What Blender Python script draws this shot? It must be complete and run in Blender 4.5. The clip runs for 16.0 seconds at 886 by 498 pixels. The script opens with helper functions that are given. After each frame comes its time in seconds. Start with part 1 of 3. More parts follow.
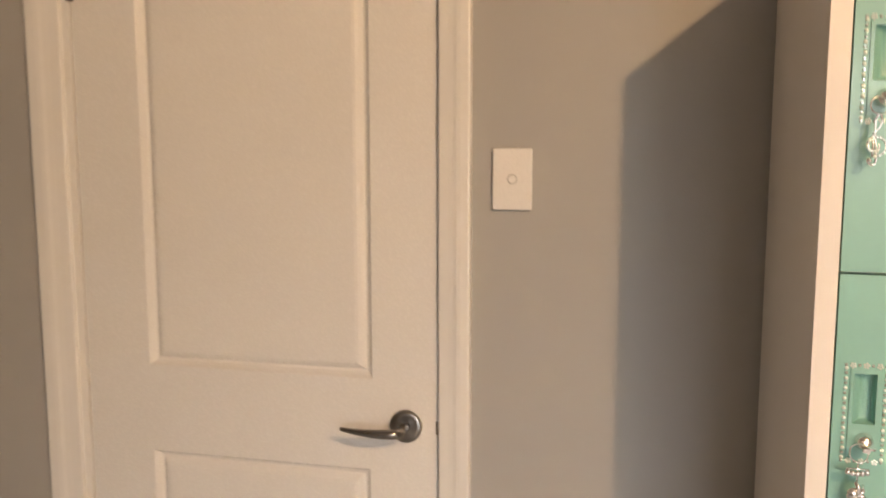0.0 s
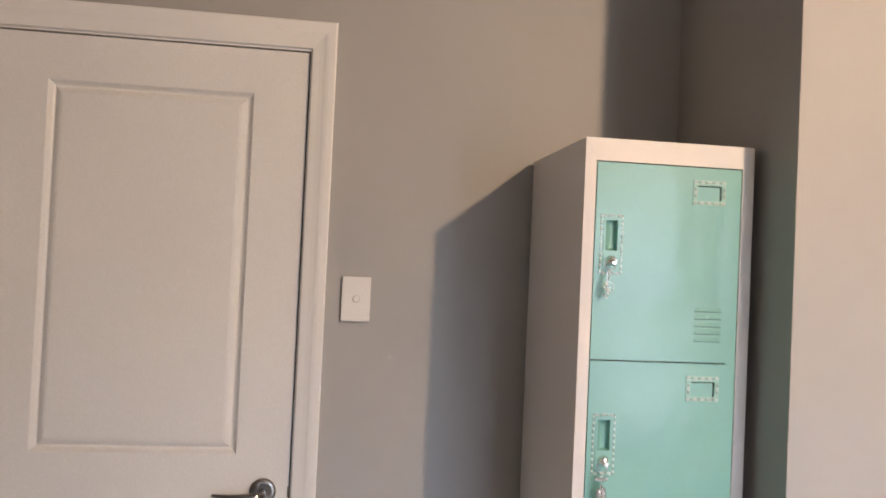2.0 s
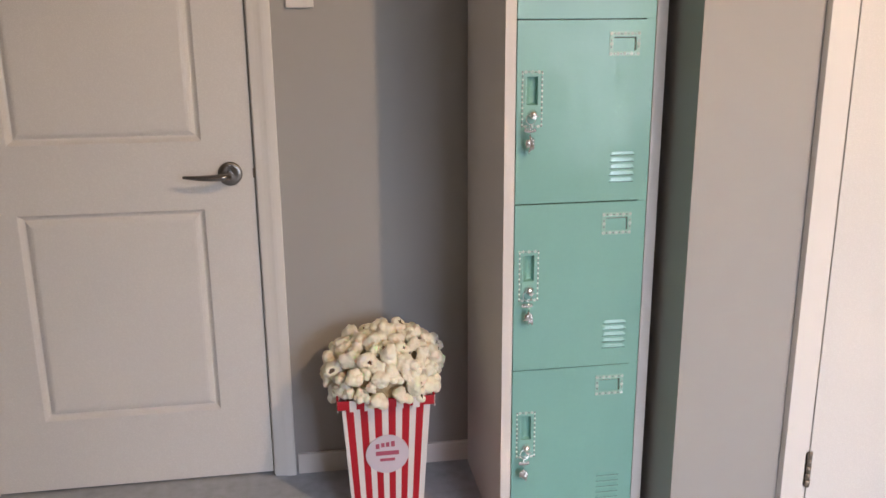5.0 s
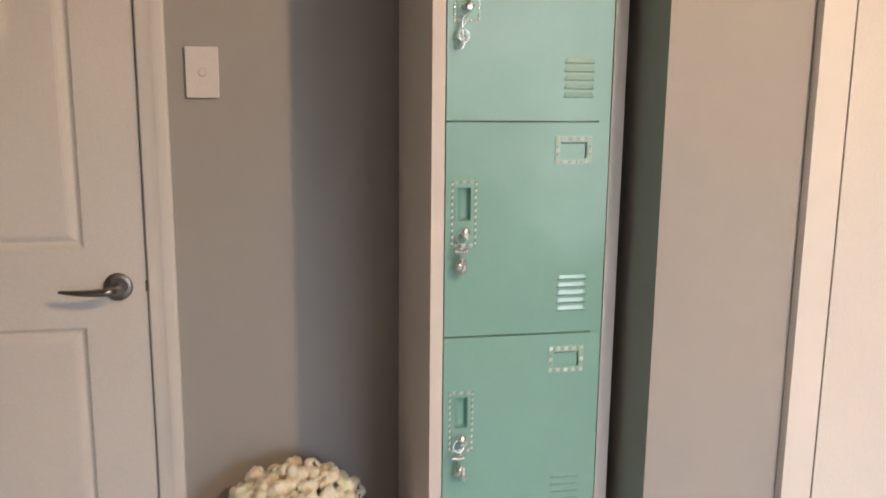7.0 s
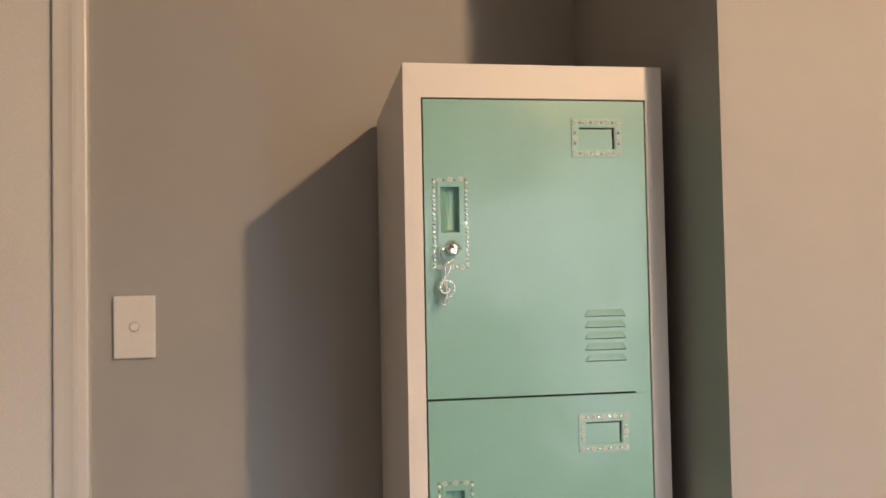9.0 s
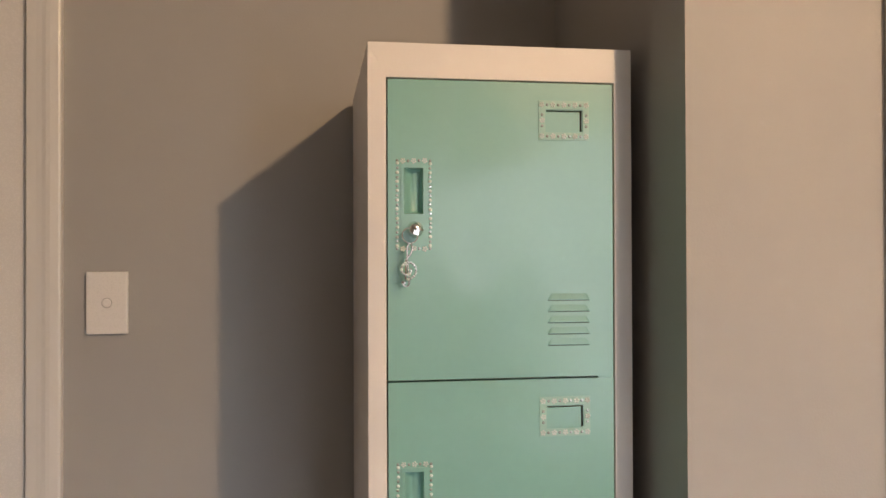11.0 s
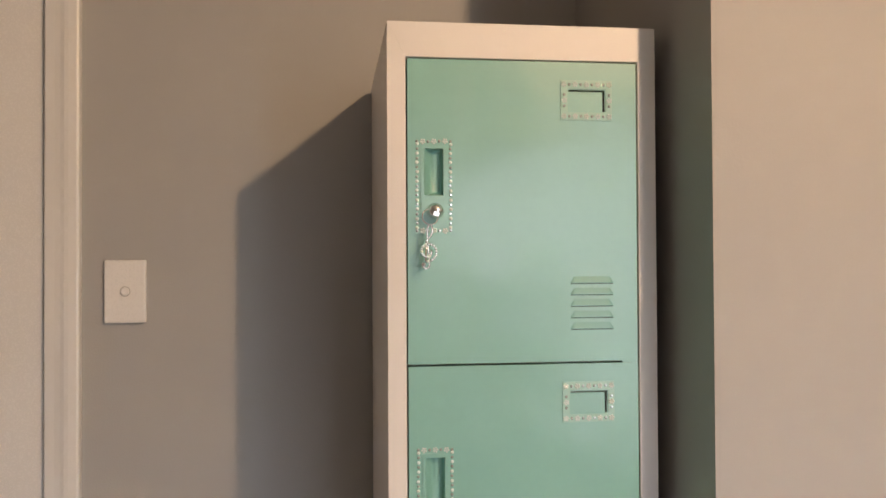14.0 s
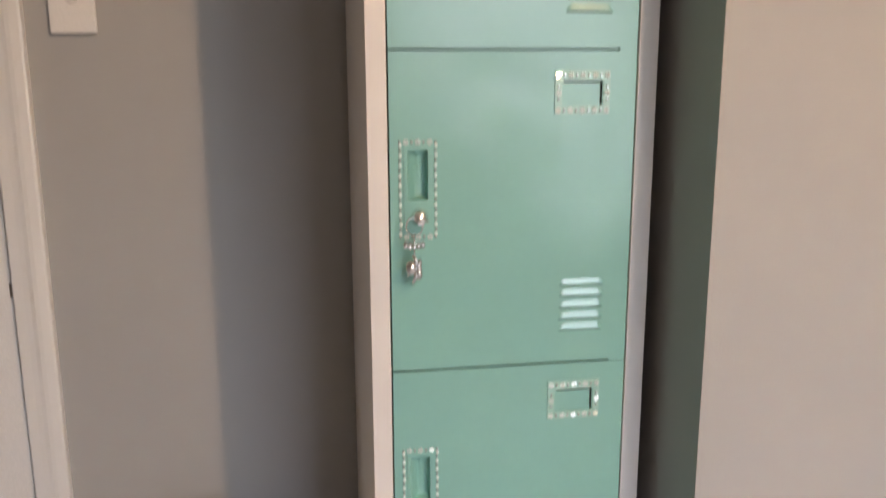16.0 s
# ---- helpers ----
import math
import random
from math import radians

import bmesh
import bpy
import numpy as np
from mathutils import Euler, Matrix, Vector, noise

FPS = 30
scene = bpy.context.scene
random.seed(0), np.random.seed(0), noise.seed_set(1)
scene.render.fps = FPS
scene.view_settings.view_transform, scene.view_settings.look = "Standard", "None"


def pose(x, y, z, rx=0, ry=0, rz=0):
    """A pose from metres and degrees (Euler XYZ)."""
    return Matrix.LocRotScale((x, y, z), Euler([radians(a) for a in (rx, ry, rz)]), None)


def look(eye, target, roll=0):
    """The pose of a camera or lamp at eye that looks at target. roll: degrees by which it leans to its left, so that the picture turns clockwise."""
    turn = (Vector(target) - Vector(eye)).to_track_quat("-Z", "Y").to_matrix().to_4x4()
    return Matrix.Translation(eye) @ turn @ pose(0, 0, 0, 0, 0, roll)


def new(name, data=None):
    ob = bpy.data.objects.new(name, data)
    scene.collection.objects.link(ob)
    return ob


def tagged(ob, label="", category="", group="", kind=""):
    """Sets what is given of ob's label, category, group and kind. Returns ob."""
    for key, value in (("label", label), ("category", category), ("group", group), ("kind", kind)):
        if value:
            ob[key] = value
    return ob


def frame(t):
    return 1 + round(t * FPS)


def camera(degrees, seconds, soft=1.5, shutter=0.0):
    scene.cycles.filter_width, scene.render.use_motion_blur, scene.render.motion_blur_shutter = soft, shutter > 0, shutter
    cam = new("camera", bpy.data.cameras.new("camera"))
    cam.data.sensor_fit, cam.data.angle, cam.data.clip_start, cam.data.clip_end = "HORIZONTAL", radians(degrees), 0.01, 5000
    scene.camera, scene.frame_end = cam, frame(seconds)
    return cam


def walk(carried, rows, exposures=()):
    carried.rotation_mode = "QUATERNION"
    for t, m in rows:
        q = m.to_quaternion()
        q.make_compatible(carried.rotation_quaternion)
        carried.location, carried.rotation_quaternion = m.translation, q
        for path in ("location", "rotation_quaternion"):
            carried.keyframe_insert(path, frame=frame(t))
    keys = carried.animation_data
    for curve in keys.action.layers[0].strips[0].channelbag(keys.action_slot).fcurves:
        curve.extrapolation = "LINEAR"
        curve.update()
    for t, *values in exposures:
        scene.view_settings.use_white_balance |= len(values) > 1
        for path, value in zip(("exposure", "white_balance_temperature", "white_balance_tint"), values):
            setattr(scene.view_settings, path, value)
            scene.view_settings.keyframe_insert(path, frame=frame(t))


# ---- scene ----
cam = camera(54.6, 16.0, shutter=0.4)
PATH = [
    (0, (0.018, -0.153, 1.486), (-0.433, 1.779, 1.238), -0.0),
    (0.5, (-0.069, -0.379, 1.511), (-0.496, 1.571, 1.397), 0.5),
    (1, (-0.177, -0.576, 1.531), (-0.25, 1.421, 1.474), 1.2),
    (1.5, (-0.29, -0.71, 1.538), (-0.101, 1.281, 1.549), 2.7),
    (2, (-0.315, -0.775, 1.5), (-0.033, 1.204, 1.55), 2.6),
    (2.5, (-0.299, -0.905, 1.425), (-0.006, 1.073, 1.427), 0.1),
    (3, (-0.27, -0.95, 1.404), (0.036, 1.024, 1.317), -0.2),
    (3.5, (-0.266, -0.965, 1.367), (0.076, 0.998, 1.188), 0.6),
    (4, (-0.244, -0.954, 1.325), (0.076, 0.992, 0.997), 0.4),
    (4.2, (-0.229, -0.95, 1.331), (0.076, 0.985, 0.928), 0.4),
    (5.25, (-0.222, -0.945, 1.335), (0.095, 0.992, 0.80), -0.7),
    (6.3, (-0.221, -0.782, 1.33), (0.132, 1.123, 0.832), -1.8),
    (6.5, (-0.201, -0.727, 1.34), (0.183, 1.184, 0.894), -1.8),
    (7, (-0.053, -0.621, 1.389), (0.317, 1.309, 1.019), 0.6),
    (7.5, (0.061, -0.533, 1.431), (0.318, 1.435, 1.18), 1.2),
    (8, (0.06, -0.351, 1.477), (0.324, 1.631, 1.423), -0.2),
    (8.5, (0.07, -0.234, 1.491), (0.383, 1.741, 1.557), -1.0),
    (9, (0.095, -0.209, 1.495), (0.406, 1.766, 1.563), -1.1),
    (11.3, (0.156, -0.215, 1.499), (0.447, 1.764, 1.517), -0.0),
    (11.5, (0.154, -0.217, 1.501), (0.439, 1.763, 1.521), -0.0),
    (12, (0.152, -0.218, 1.503), (0.427, 1.763, 1.541), -0.3),
    (12.5, (0.148, -0.216, 1.5), (0.412, 1.765, 1.564), -0.6),
    (13, (0.149, -0.211, 1.491), (0.407, 1.771, 1.568), -0.4),
    (13.5, (0.149, -0.203, 1.484), (0.408, 1.78, 1.537), -0.1),
    (14, (0.153, -0.193, 1.467), (0.41, 1.79, 1.498), -0.3),
    (14.5, (0.154, -0.179, 1.435), (0.416, 1.803, 1.413), -0.5),
    (15, (0.163, -0.155, 1.387), (0.429, 1.823, 1.268), -0.3),
    (15.5, (0.148, -0.176, 1.368), (0.447, 1.791, 1.165), -0.1),
    (16, (0.15, -0.113, 1.311), (0.46, 1.817, 0.886), -0.2),
]
EXPOSURES = [
    (0.0, 2.67, 7250, 11),
    (0.5, 2.71, 6480, 11),
    (1.0, 2.82, 5970, 11),
    (1.5, 2.78, 5945, 11),
    (2.0, 2.57, 5770, 11),
    (3.0, 2.12, 5800, 11),
    (4.0, 2.20, 5930, 11),
    (6.5, 2.36, 6120, 11),
    (7.5, 2.09, 6650, 11),
    (8.5, 2.21, 6520, 11),
    (9.0, 2.23, 6630, 11),
    (11.5, 2.12, 6450, 11),
    (14.0, 2.27, 6420, 11),
    (15.0, 2.27, 6450, 11),
    (15.5, 2.10, 6385, 11),
    (16.0, 2.30, 6150, 11),
]
walk(cam, [(t, look(eye, target, roll)) for t, eye, target, roll in PATH], EXPOSURES)

# ---- light ----
world = bpy.data.worlds.new("daylight")
scene.world = world
world.use_nodes = True
wn = world.node_tree.nodes
sky = wn.new("ShaderNodeTexSky")
sky.sky_type, sky.sun_disc, sky.sun_elevation, sky.sun_rotation = "NISHITA", False, radians(35), radians(60)
wn["Background"].inputs["Strength"].default_value = 0.05
world.node_tree.links.new(sky.outputs["Color"], wn["Background"].inputs["Color"])

SOUTH_WALL = -3.0
LAMP = (1.32, -1.07, 2.65)
LAMP_WATTS, WINDOW_WATTS, BROAD_WATTS, SUN_STRENGTH = 29.0, 3.7, 2.0, 2.0

lamp_data = bpy.data.lights.new("window_daylight", "AREA")
lamp_data.shape, lamp_data.size, lamp_data.size_y = "RECTANGLE", 0.46, 1.85
lamp_data.energy, lamp_data.color = WINDOW_WATTS, (0.86, 0.93, 1.0)
window_daylight = new("window_daylight", lamp_data)
window_daylight.matrix_world = pose(1.90, SOUTH_WALL + 0.04, 1.29, 90, 0, 0)

broad_data = bpy.data.lights.new("broad_window_daylight", "AREA")
broad_data.shape, broad_data.size, broad_data.size_y = "RECTANGLE", 0.92, 1.10
broad_data.energy, broad_data.color = BROAD_WATTS, (0.89, 0.89, 1.0)
broad_daylight = new("broad_window_daylight", broad_data)
broad_data.spread = radians(62)                          # light from the high sky alone, so it falls low in the room
broad_daylight.matrix_world = pose(1.14, SOUTH_WALL + 0.06, 1.45, 62, 0, 8)

sun_data = bpy.data.lights.new("sun", "SUN")
sun_data.energy, sun_data.color, sun_data.angle = SUN_STRENGTH, (0.95, 0.97, 1.0), radians(0.5)
sun = new("sun", sun_data)
sun.matrix_world = look((6.0, -2.0, 3.2), (5.0, -1.6, 2.712))

bulb_data = bpy.data.lights.new("bulb_light", "POINT")
bulb_data.energy, bulb_data.color, bulb_data.shadow_soft_size = LAMP_WATTS, (1.0, 0.65, 0.36), 0.045
bulb_light = new("bulb_light", bulb_data)
bulb_light.location = LAMP


# ---- materials ----
def material(name, colour, rough=0.5, metal=0.0, vary=0.04, scale=6.0, grain=400.0, bump=0.03, bump_scale=250.0, wave=0.0,
             wave_scale=5.0, coat=0.0, subsurface=0.0, objects=0.0):
    """A painted or plain surface: colour with two scales of variation, fine relief, and slow waviness."""
    m = bpy.data.materials.new(name)
    m.use_nodes = True
    t, ns, ln = m.node_tree, m.node_tree.nodes, m.node_tree.links
    p = ns["Principled BSDF"]
    p.inputs["Roughness"].default_value, p.inputs["Metallic"].default_value = rough, metal
    p.inputs["Coat Weight"].default_value, p.inputs["Coat Roughness"].default_value = coat, 0.16
    if subsurface:
        p.inputs["Subsurface Weight"].default_value, p.inputs["Subsurface Scale"].default_value = subsurface, 0.004
    coords = ns.new("ShaderNodeTexCoord")

    def field(s, detail):
        n = ns.new("ShaderNodeTexNoise")
        n.inputs["Scale"].default_value, n.inputs["Detail"].default_value = s, detail
        ln.new(coords.outputs["Object"], n.inputs["Vector"])
        return n.outputs["Fac"]

    slow, fine = field(scale, 4), field(grain, 2)
    total = ns.new("ShaderNodeMath")
    total.operation = "MULTIPLY_ADD"
    ln.new(fine, total.inputs[0])
    total.inputs[1].default_value = 0.35
    ln.new(slow, total.inputs[2])
    source = total.outputs[0]
    if objects:
        info, more = ns.new("ShaderNodeObjectInfo"), ns.new("ShaderNodeMath")
        more.operation = "MULTIPLY_ADD"
        ln.new(info.outputs["Random"], more.inputs[0])
        more.inputs[1].default_value = objects
        ln.new(source, more.inputs[2])
        source = more.outputs[0]
    ramp = ns.new("ShaderNodeMapRange")
    ramp.inputs["From Min"].default_value, ramp.inputs["From Max"].default_value = 0.35, 1.0
    ramp.inputs["To Min"].default_value, ramp.inputs["To Max"].default_value = 1 - vary, 1 + vary
    ln.new(source, ramp.inputs["Value"])
    mix = ns.new("ShaderNodeVectorMath")
    mix.operation = "SCALE"
    mix.inputs[0].default_value = colour
    ln.new(ramp.outputs[0], mix.inputs["Scale"])
    ln.new(mix.outputs[0], p.inputs["Base Color"])
    gloss = ns.new("ShaderNodeMapRange")
    gloss.inputs["From Min"].default_value, gloss.inputs["From Max"].default_value = 0.3, 0.7
    gloss.inputs["To Min"].default_value, gloss.inputs["To Max"].default_value = max(0.02, rough - 0.015), min(1, rough + 0.015)
    ln.new(fine, gloss.inputs["Value"])
    ln.new(gloss.outputs[0], p.inputs["Roughness"])
    normal = None
    for strength, s, dist in ((bump, bump_scale, 0.0006), (wave, wave_scale, 0.02)):
        if strength:
            b = ns.new("ShaderNodeBump")
            b.inputs["Strength"].default_value, b.inputs["Distance"].default_value = strength, dist
            ln.new(field(s, 1.5), b.inputs["Height"])
            if normal:
                ln.new(normal, b.inputs["Normal"])
            normal = b.outputs["Normal"]
    if normal:
        ln.new(normal, p.inputs["Normal"])
    return m


WALL = material("grey_wall_paint", (0.392, 0.384, 0.368), 0.62, vary=0.03, scale=2.5, bump=0.35, bump_scale=320, wave=0.02, wave_scale=1.2)
WHITE = material("white_gloss_trim", (0.80, 0.785, 0.755), 0.32, vary=0.02, scale=3, bump=0.12, bump_scale=160, wave=0.03, wave_scale=4)
DOORWHITE = material("white_satin_door", (0.78, 0.765, 0.74), 0.27, vary=0.02, scale=2, bump=0.25, bump_scale=420, wave=0.02, wave_scale=3)
# greyer than white paint, to hold down light bounced into the shadows
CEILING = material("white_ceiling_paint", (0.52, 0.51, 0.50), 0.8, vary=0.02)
CARPET = material("blue_grey_carpet", (0.42, 0.448, 0.485), 0.95, vary=0.18, scale=30, bump=1.0, bump_scale=300)
MINT = material("mint_enamel", (0.225, 0.465, 0.410), 0.29, coat=0.38, vary=0.05, scale=4.5, grain=90, bump=0.10, bump_scale=130)
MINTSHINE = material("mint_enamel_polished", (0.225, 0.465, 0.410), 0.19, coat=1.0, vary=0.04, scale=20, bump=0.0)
MINTDEEP = material("mint_enamel_pocket", (0.215, 0.450, 0.395), 0.36, vary=0.04)
CREAM = material("white_powder_coat", (0.74, 0.71, 0.67), 0.42, vary=0.03, scale=5, bump=0.3, bump_scale=500)
PLASTIC = material("white_switch_plastic", (0.80, 0.78, 0.75), 0.28, vary=0.01, bump=0.0)
CHROME = material("chrome", (0.80, 0.80, 0.79), 0.07, metal=1.0, vary=0.05, bump=0.05)
LOCKSTEEL = material("polished_nickel", (0.86, 0.85, 0.83), 0.24, metal=1.0, vary=0.03, bump=0.0)
SATIN = material("satin_nickel", (0.29, 0.275, 0.262), 0.22, metal=1.0, vary=0.10, scale=20, bump=0.06, bump_scale=700)
BRUSHED = material("turned_satin_nickel", (0.25, 0.24, 0.23), 0.30, metal=1.0, vary=0.08, scale=20, bump=0.0)
around = BRUSHED.node_tree.nodes.new("ShaderNodeTangent")
around.direction_type, around.axis = "RADIAL", "Y"
BRUSHED.node_tree.links.new(around.outputs["Tangent"], BRUSHED.node_tree.nodes["Principled BSDF"].inputs["Tangent"])
BRUSHED.node_tree.nodes["Principled BSDF"].inputs["Anisotropic"].default_value = 0.75
BRONZE = material("worn_hinge_steel", (0.26, 0.23, 0.20), 0.32, metal=1.0, vary=0.15, scale=60)
# grey that stands for the shade round the switch button
BUTTONSHADE = material("grey_switch_gap", (0.36, 0.34, 0.32), 0.6)
# near-black colour that stands for shade in door gaps and louvre slots
GAPSHADE = material("dark_gap", (0.03, 0.03, 0.028), 0.7)
PEARL = material("white_pearl", (0.80, 0.90, 0.86), 0.10, vary=0.04, coat=1.0, bump=0.0)
SPARKLE = material("clear_cut_crystal", (0.92, 0.99, 0.96), 0.12, metal=0.35, vary=0.10, scale=900, objects=0.4, bump=0.0)
GEM = material("silver_rhinestone", (0.62, 0.69, 0.66), 0.10, metal=0.6, vary=0.18, scale=900, objects=0.5, bump=0.0)
CLEAR = material("translucent_sticker_film", (0.33, 0.54, 0.475), 0.22, vary=0.03, bump=0.0)
RED = material("red_carton", (0.44, 0.004, 0.016), 0.5, vary=0.06, scale=12, bump=0.1)
PAPER = material("white_carton", (0.80, 0.76, 0.73), 0.42, vary=0.03, scale=12, bump=0.1)
LILAC = material("pale_badge_print", (0.66, 0.60, 0.66), 0.4, vary=0.04, bump=0.0)
INK = material("red_badge_print", (0.45, 0.10, 0.16), 0.5, vary=0.1, bump=0.0)
# darker tan that puts crevice shade between the kernels
CREVICE = material("toasted_popcorn", (0.60, 0.48, 0.29), 0.7, vary=0.2, scale=40)
CORN = material("cream_popcorn", (0.93, 0.88, 0.71), 0.60, vary=0.15, scale=30, grain=160, bump=1.0, bump_scale=150, wave=0.05, wave_scale=70, subsurface=0.12, objects=0.35)
HULL = material("brown_popcorn_hull", (0.10, 0.060, 0.028), 0.5, vary=0.2, scale=80)
WOODFRAME = material("white_window_frame", (0.75, 0.75, 0.74), 0.35)


# ---- mesh helpers ----
def mesh_from(bm, name, mats, smooth=False):
    bmesh.ops.recalc_face_normals(bm, faces=bm.faces)
    data = bpy.data.meshes.new(name)
    bm.to_mesh(data)
    bm.free()
    for m in mats if isinstance(mats, (list, tuple)) else [mats]:
        data.materials.append(m)
    if smooth:
        for poly in data.polygons:
            poly.use_smooth = True
    return data


def part(name, bm, mats, parent, label="", smooth=False, m=None):
    ob = new(name, mesh_from(bm, name, mats, smooth))
    if parent is not None:
        ob.parent = parent
    if m is not None:
        ob.matrix_basis = m
    return tagged(ob, label)


def thing(name, label, category, at=(0, 0, 0), group="", kind=""):
    ob = new(name)
    ob.empty_display_size = 0.05
    ob.location = at
    return tagged(ob, label, category, group, kind)


def box(bm, x0, x1, y0, y1, z0, z1, bevel=0.0, segments=2):
    made = bmesh.ops.create_cube(bm, size=1.0)["verts"]
    for v in made:
        v.co = Vector(((x0 + x1) / 2 + v.co.x * (x1 - x0), (y0 + y1) / 2 + v.co.y * (y1 - y0), (z0 + z1) / 2 + v.co.z * (z1 - z0)))
    if bevel:
        edges = list({e for v in made for e in v.link_edges})
        bmesh.ops.bevel(bm, geom=edges, offset=bevel, segments=segments, profile=0.6, affect="EDGES")
    return bm


def boxes(*rows, bevel=0.0):
    bm = bmesh.new()
    for r in rows:
        box(bm, *r, bevel=bevel)
    return bm


def quad(bm, *pts, mat=0):
    f = bm.faces.new([bm.verts.new(p) for p in pts])
    f.material_index = mat
    return f


def sheet(bm, x0, x1, z0, z1, y, holes=(), side=0.0, cells=1):
    """A flat front at y, seen from -y, with rectangular holes, and an edge going back by side."""
    xs = sorted({x0, x1, *(h[0] for h in holes), *(h[1] for h in holes)})
    zs = sorted({z0, z1, *(h[2] for h in holes), *(h[3] for h in holes)})
    xs = sorted({*xs, *(x0 + (x1 - x0) * k / cells for k in range(cells))})
    zs = sorted({*zs, *(z0 + (z1 - z0) * k / cells for k in range(cells))})
    for a, b in zip(xs, xs[1:]):
        for c, d in zip(zs, zs[1:]):
            if not any(h[0] <= a and b <= h[1] and h[2] <= c and d <= h[3] for h in holes):
                quad(bm, (a, y, c), (b, y, c), (b, y, d), (a, y, d))
    if side:
        for a, b, c, d in ((x0, x1, z0, z1), *holes):
            for p, q in (((a, c), (b, c)), ((b, c), (b, d)), ((b, d), (a, d)), ((a, d), (a, c))):
                quad(bm, (p[0], y, p[1]), (q[0], y, q[1]), (q[0], y + side, q[1]), (p[0], y + side, p[1]))
    bmesh.ops.remove_doubles(bm, verts=bm.verts, dist=1e-6)
    return bm


def tube(bm, points, radii, sides=10, caps=True):
    """A round tube through points, with a radius at each."""
    pts = [Vector(p) for p in points]
    rings, up = [], Vector((0.3, 0.2, 1)).normalized()
    for i, p in enumerate(pts):
        way = (pts[min(i + 1, len(pts) - 1)] - pts[max(i - 1, 0)]).normalized()
        a = way.cross(up)
        a = a.normalized() if a.length > 1e-4 else way.orthogonal().normalized()
        b = way.cross(a).normalized()
        up = a.cross(way).normalized()
        r = radii[i] if isinstance(radii, (list, tuple)) else radii
        rings.append([bm.verts.new(p + r * (math.cos(k * math.tau / sides) * a + math.sin(k * math.tau / sides) * b)) for k in range(sides)])
    for r0, r1 in zip(rings, rings[1:]):
        for k in range(sides):
            bm.faces.new((r0[k], r0[(k + 1) % sides], r1[(k + 1) % sides], r1[k]))
    if caps:
        bm.faces.new(rings[0]), bm.faces.new(rings[-1])
    return bm


def ball(bm, c, r, sub=2, squash=(1, 1, 1)):
    made = bmesh.ops.create_icosphere(bm, subdivisions=sub, radius=r)["verts"]
    for v in made:
        v.co = Vector((v.co.x * squash[0] + c[0], v.co.y * squash[1] + c[1], v.co.z * squash[2] + c[2]))
    return bm


def turned(bm, profile, c=(0, 0, 0), sides=32):
    """A solid turned about an axis along y, from rows of (radius, y)."""
    rings = [[bm.verts.new((c[0] + max(r, 1e-5) * math.cos(k * math.tau / sides), c[1] + y, c[2] + max(r, 1e-5) * math.sin(k * math.tau / sides)))
              for k in range(sides)] for r, y in profile]
    for r0, r1 in zip(rings, rings[1:]):
        for k in range(sides):
            bm.faces.new((r0[k], r0[(k + 1) % sides], r1[(k + 1) % sides], r1[k]))
    bm.faces.new(rings[0]), bm.faces.new(rings[-1])
    return bm


def structure(name, bm, mats, label, category, smooth=False):
    return tagged(new(name, mesh_from(bm, name, mats, smooth)), label, category, kind="structure")


# ---- the room ----
WEST, EAST, SOUTH, NORTH, TOP = -3.60, 3.20, -3.00, 1.438, 2.74
FRONT, NOOK = 0.836, 0.630          # the wardrobe wall's face, and the side of the niche
LEAF_L, LEAF_R, LEAF_T = -1.143, -0.366, 2.041
WL, WR = 0.979, 1.700               # the wardrobe door's opening

structure("floor", boxes((WEST - 0.1, EAST + 0.1, SOUTH - 0.1, 1.60, -0.10, 0.0)), CARPET, "pale blue-grey carpeted bedroom floor", "floor")
structure("ceiling", boxes((WEST - 0.1, EAST + 0.1, SOUTH - 0.1, 1.60, TOP, TOP + 0.1)), CEILING, "plain painted ceiling, darkened to cut bounced light", "ceiling")
structure("wall_north", boxes((WEST, LEAF_L - 0.026, NORTH, 1.56, 0, TOP), (LEAF_R + 0.026, NOOK, NORTH, 1.56, 0, TOP),
                              (LEAF_L - 0.026, LEAF_R + 0.026, NORTH, 1.56, LEAF_T + 0.026, TOP)),
          WALL, "warm grey painted wall with the bedroom door", "wall")
structure("wall_niche_side", boxes((NOOK, NOOK + 0.09, FRONT + 0.09, 1.56, 0, TOP)), WALL, "warm grey painted side of the locker niche", "wall")
bm = boxes((NOOK, WL - 0.022, FRONT, FRONT + 0.09, 0, TOP), (WR + 0.022, EAST, FRONT, FRONT + 0.09, 0, TOP),
           (WL - 0.022, WR + 0.022, FRONT, FRONT + 0.09, LEAF_T + 0.022, TOP))
structure("wall_wardrobe", bm, WALL, "warm grey painted wall beside the niche with a white door", "wall")
structure("wall_cupboard_back", boxes((NOOK + 0.09, EAST, 1.45, 1.56, 0, TOP)), WALL, "grey painted back of the built-in cupboard", "wall")
structure("wall_west", boxes((WEST - 0.1, WEST, SOUTH, 1.56, 0, TOP)), WALL, "warm grey painted side wall", "wall")
structure("wall_east", boxes((EAST, EAST + 0.1, SOUTH, 1.56, 0, TOP)), WALL, "warm grey painted side wall", "wall")
S0, S1 = SOUTH - 0.1, SOUTH
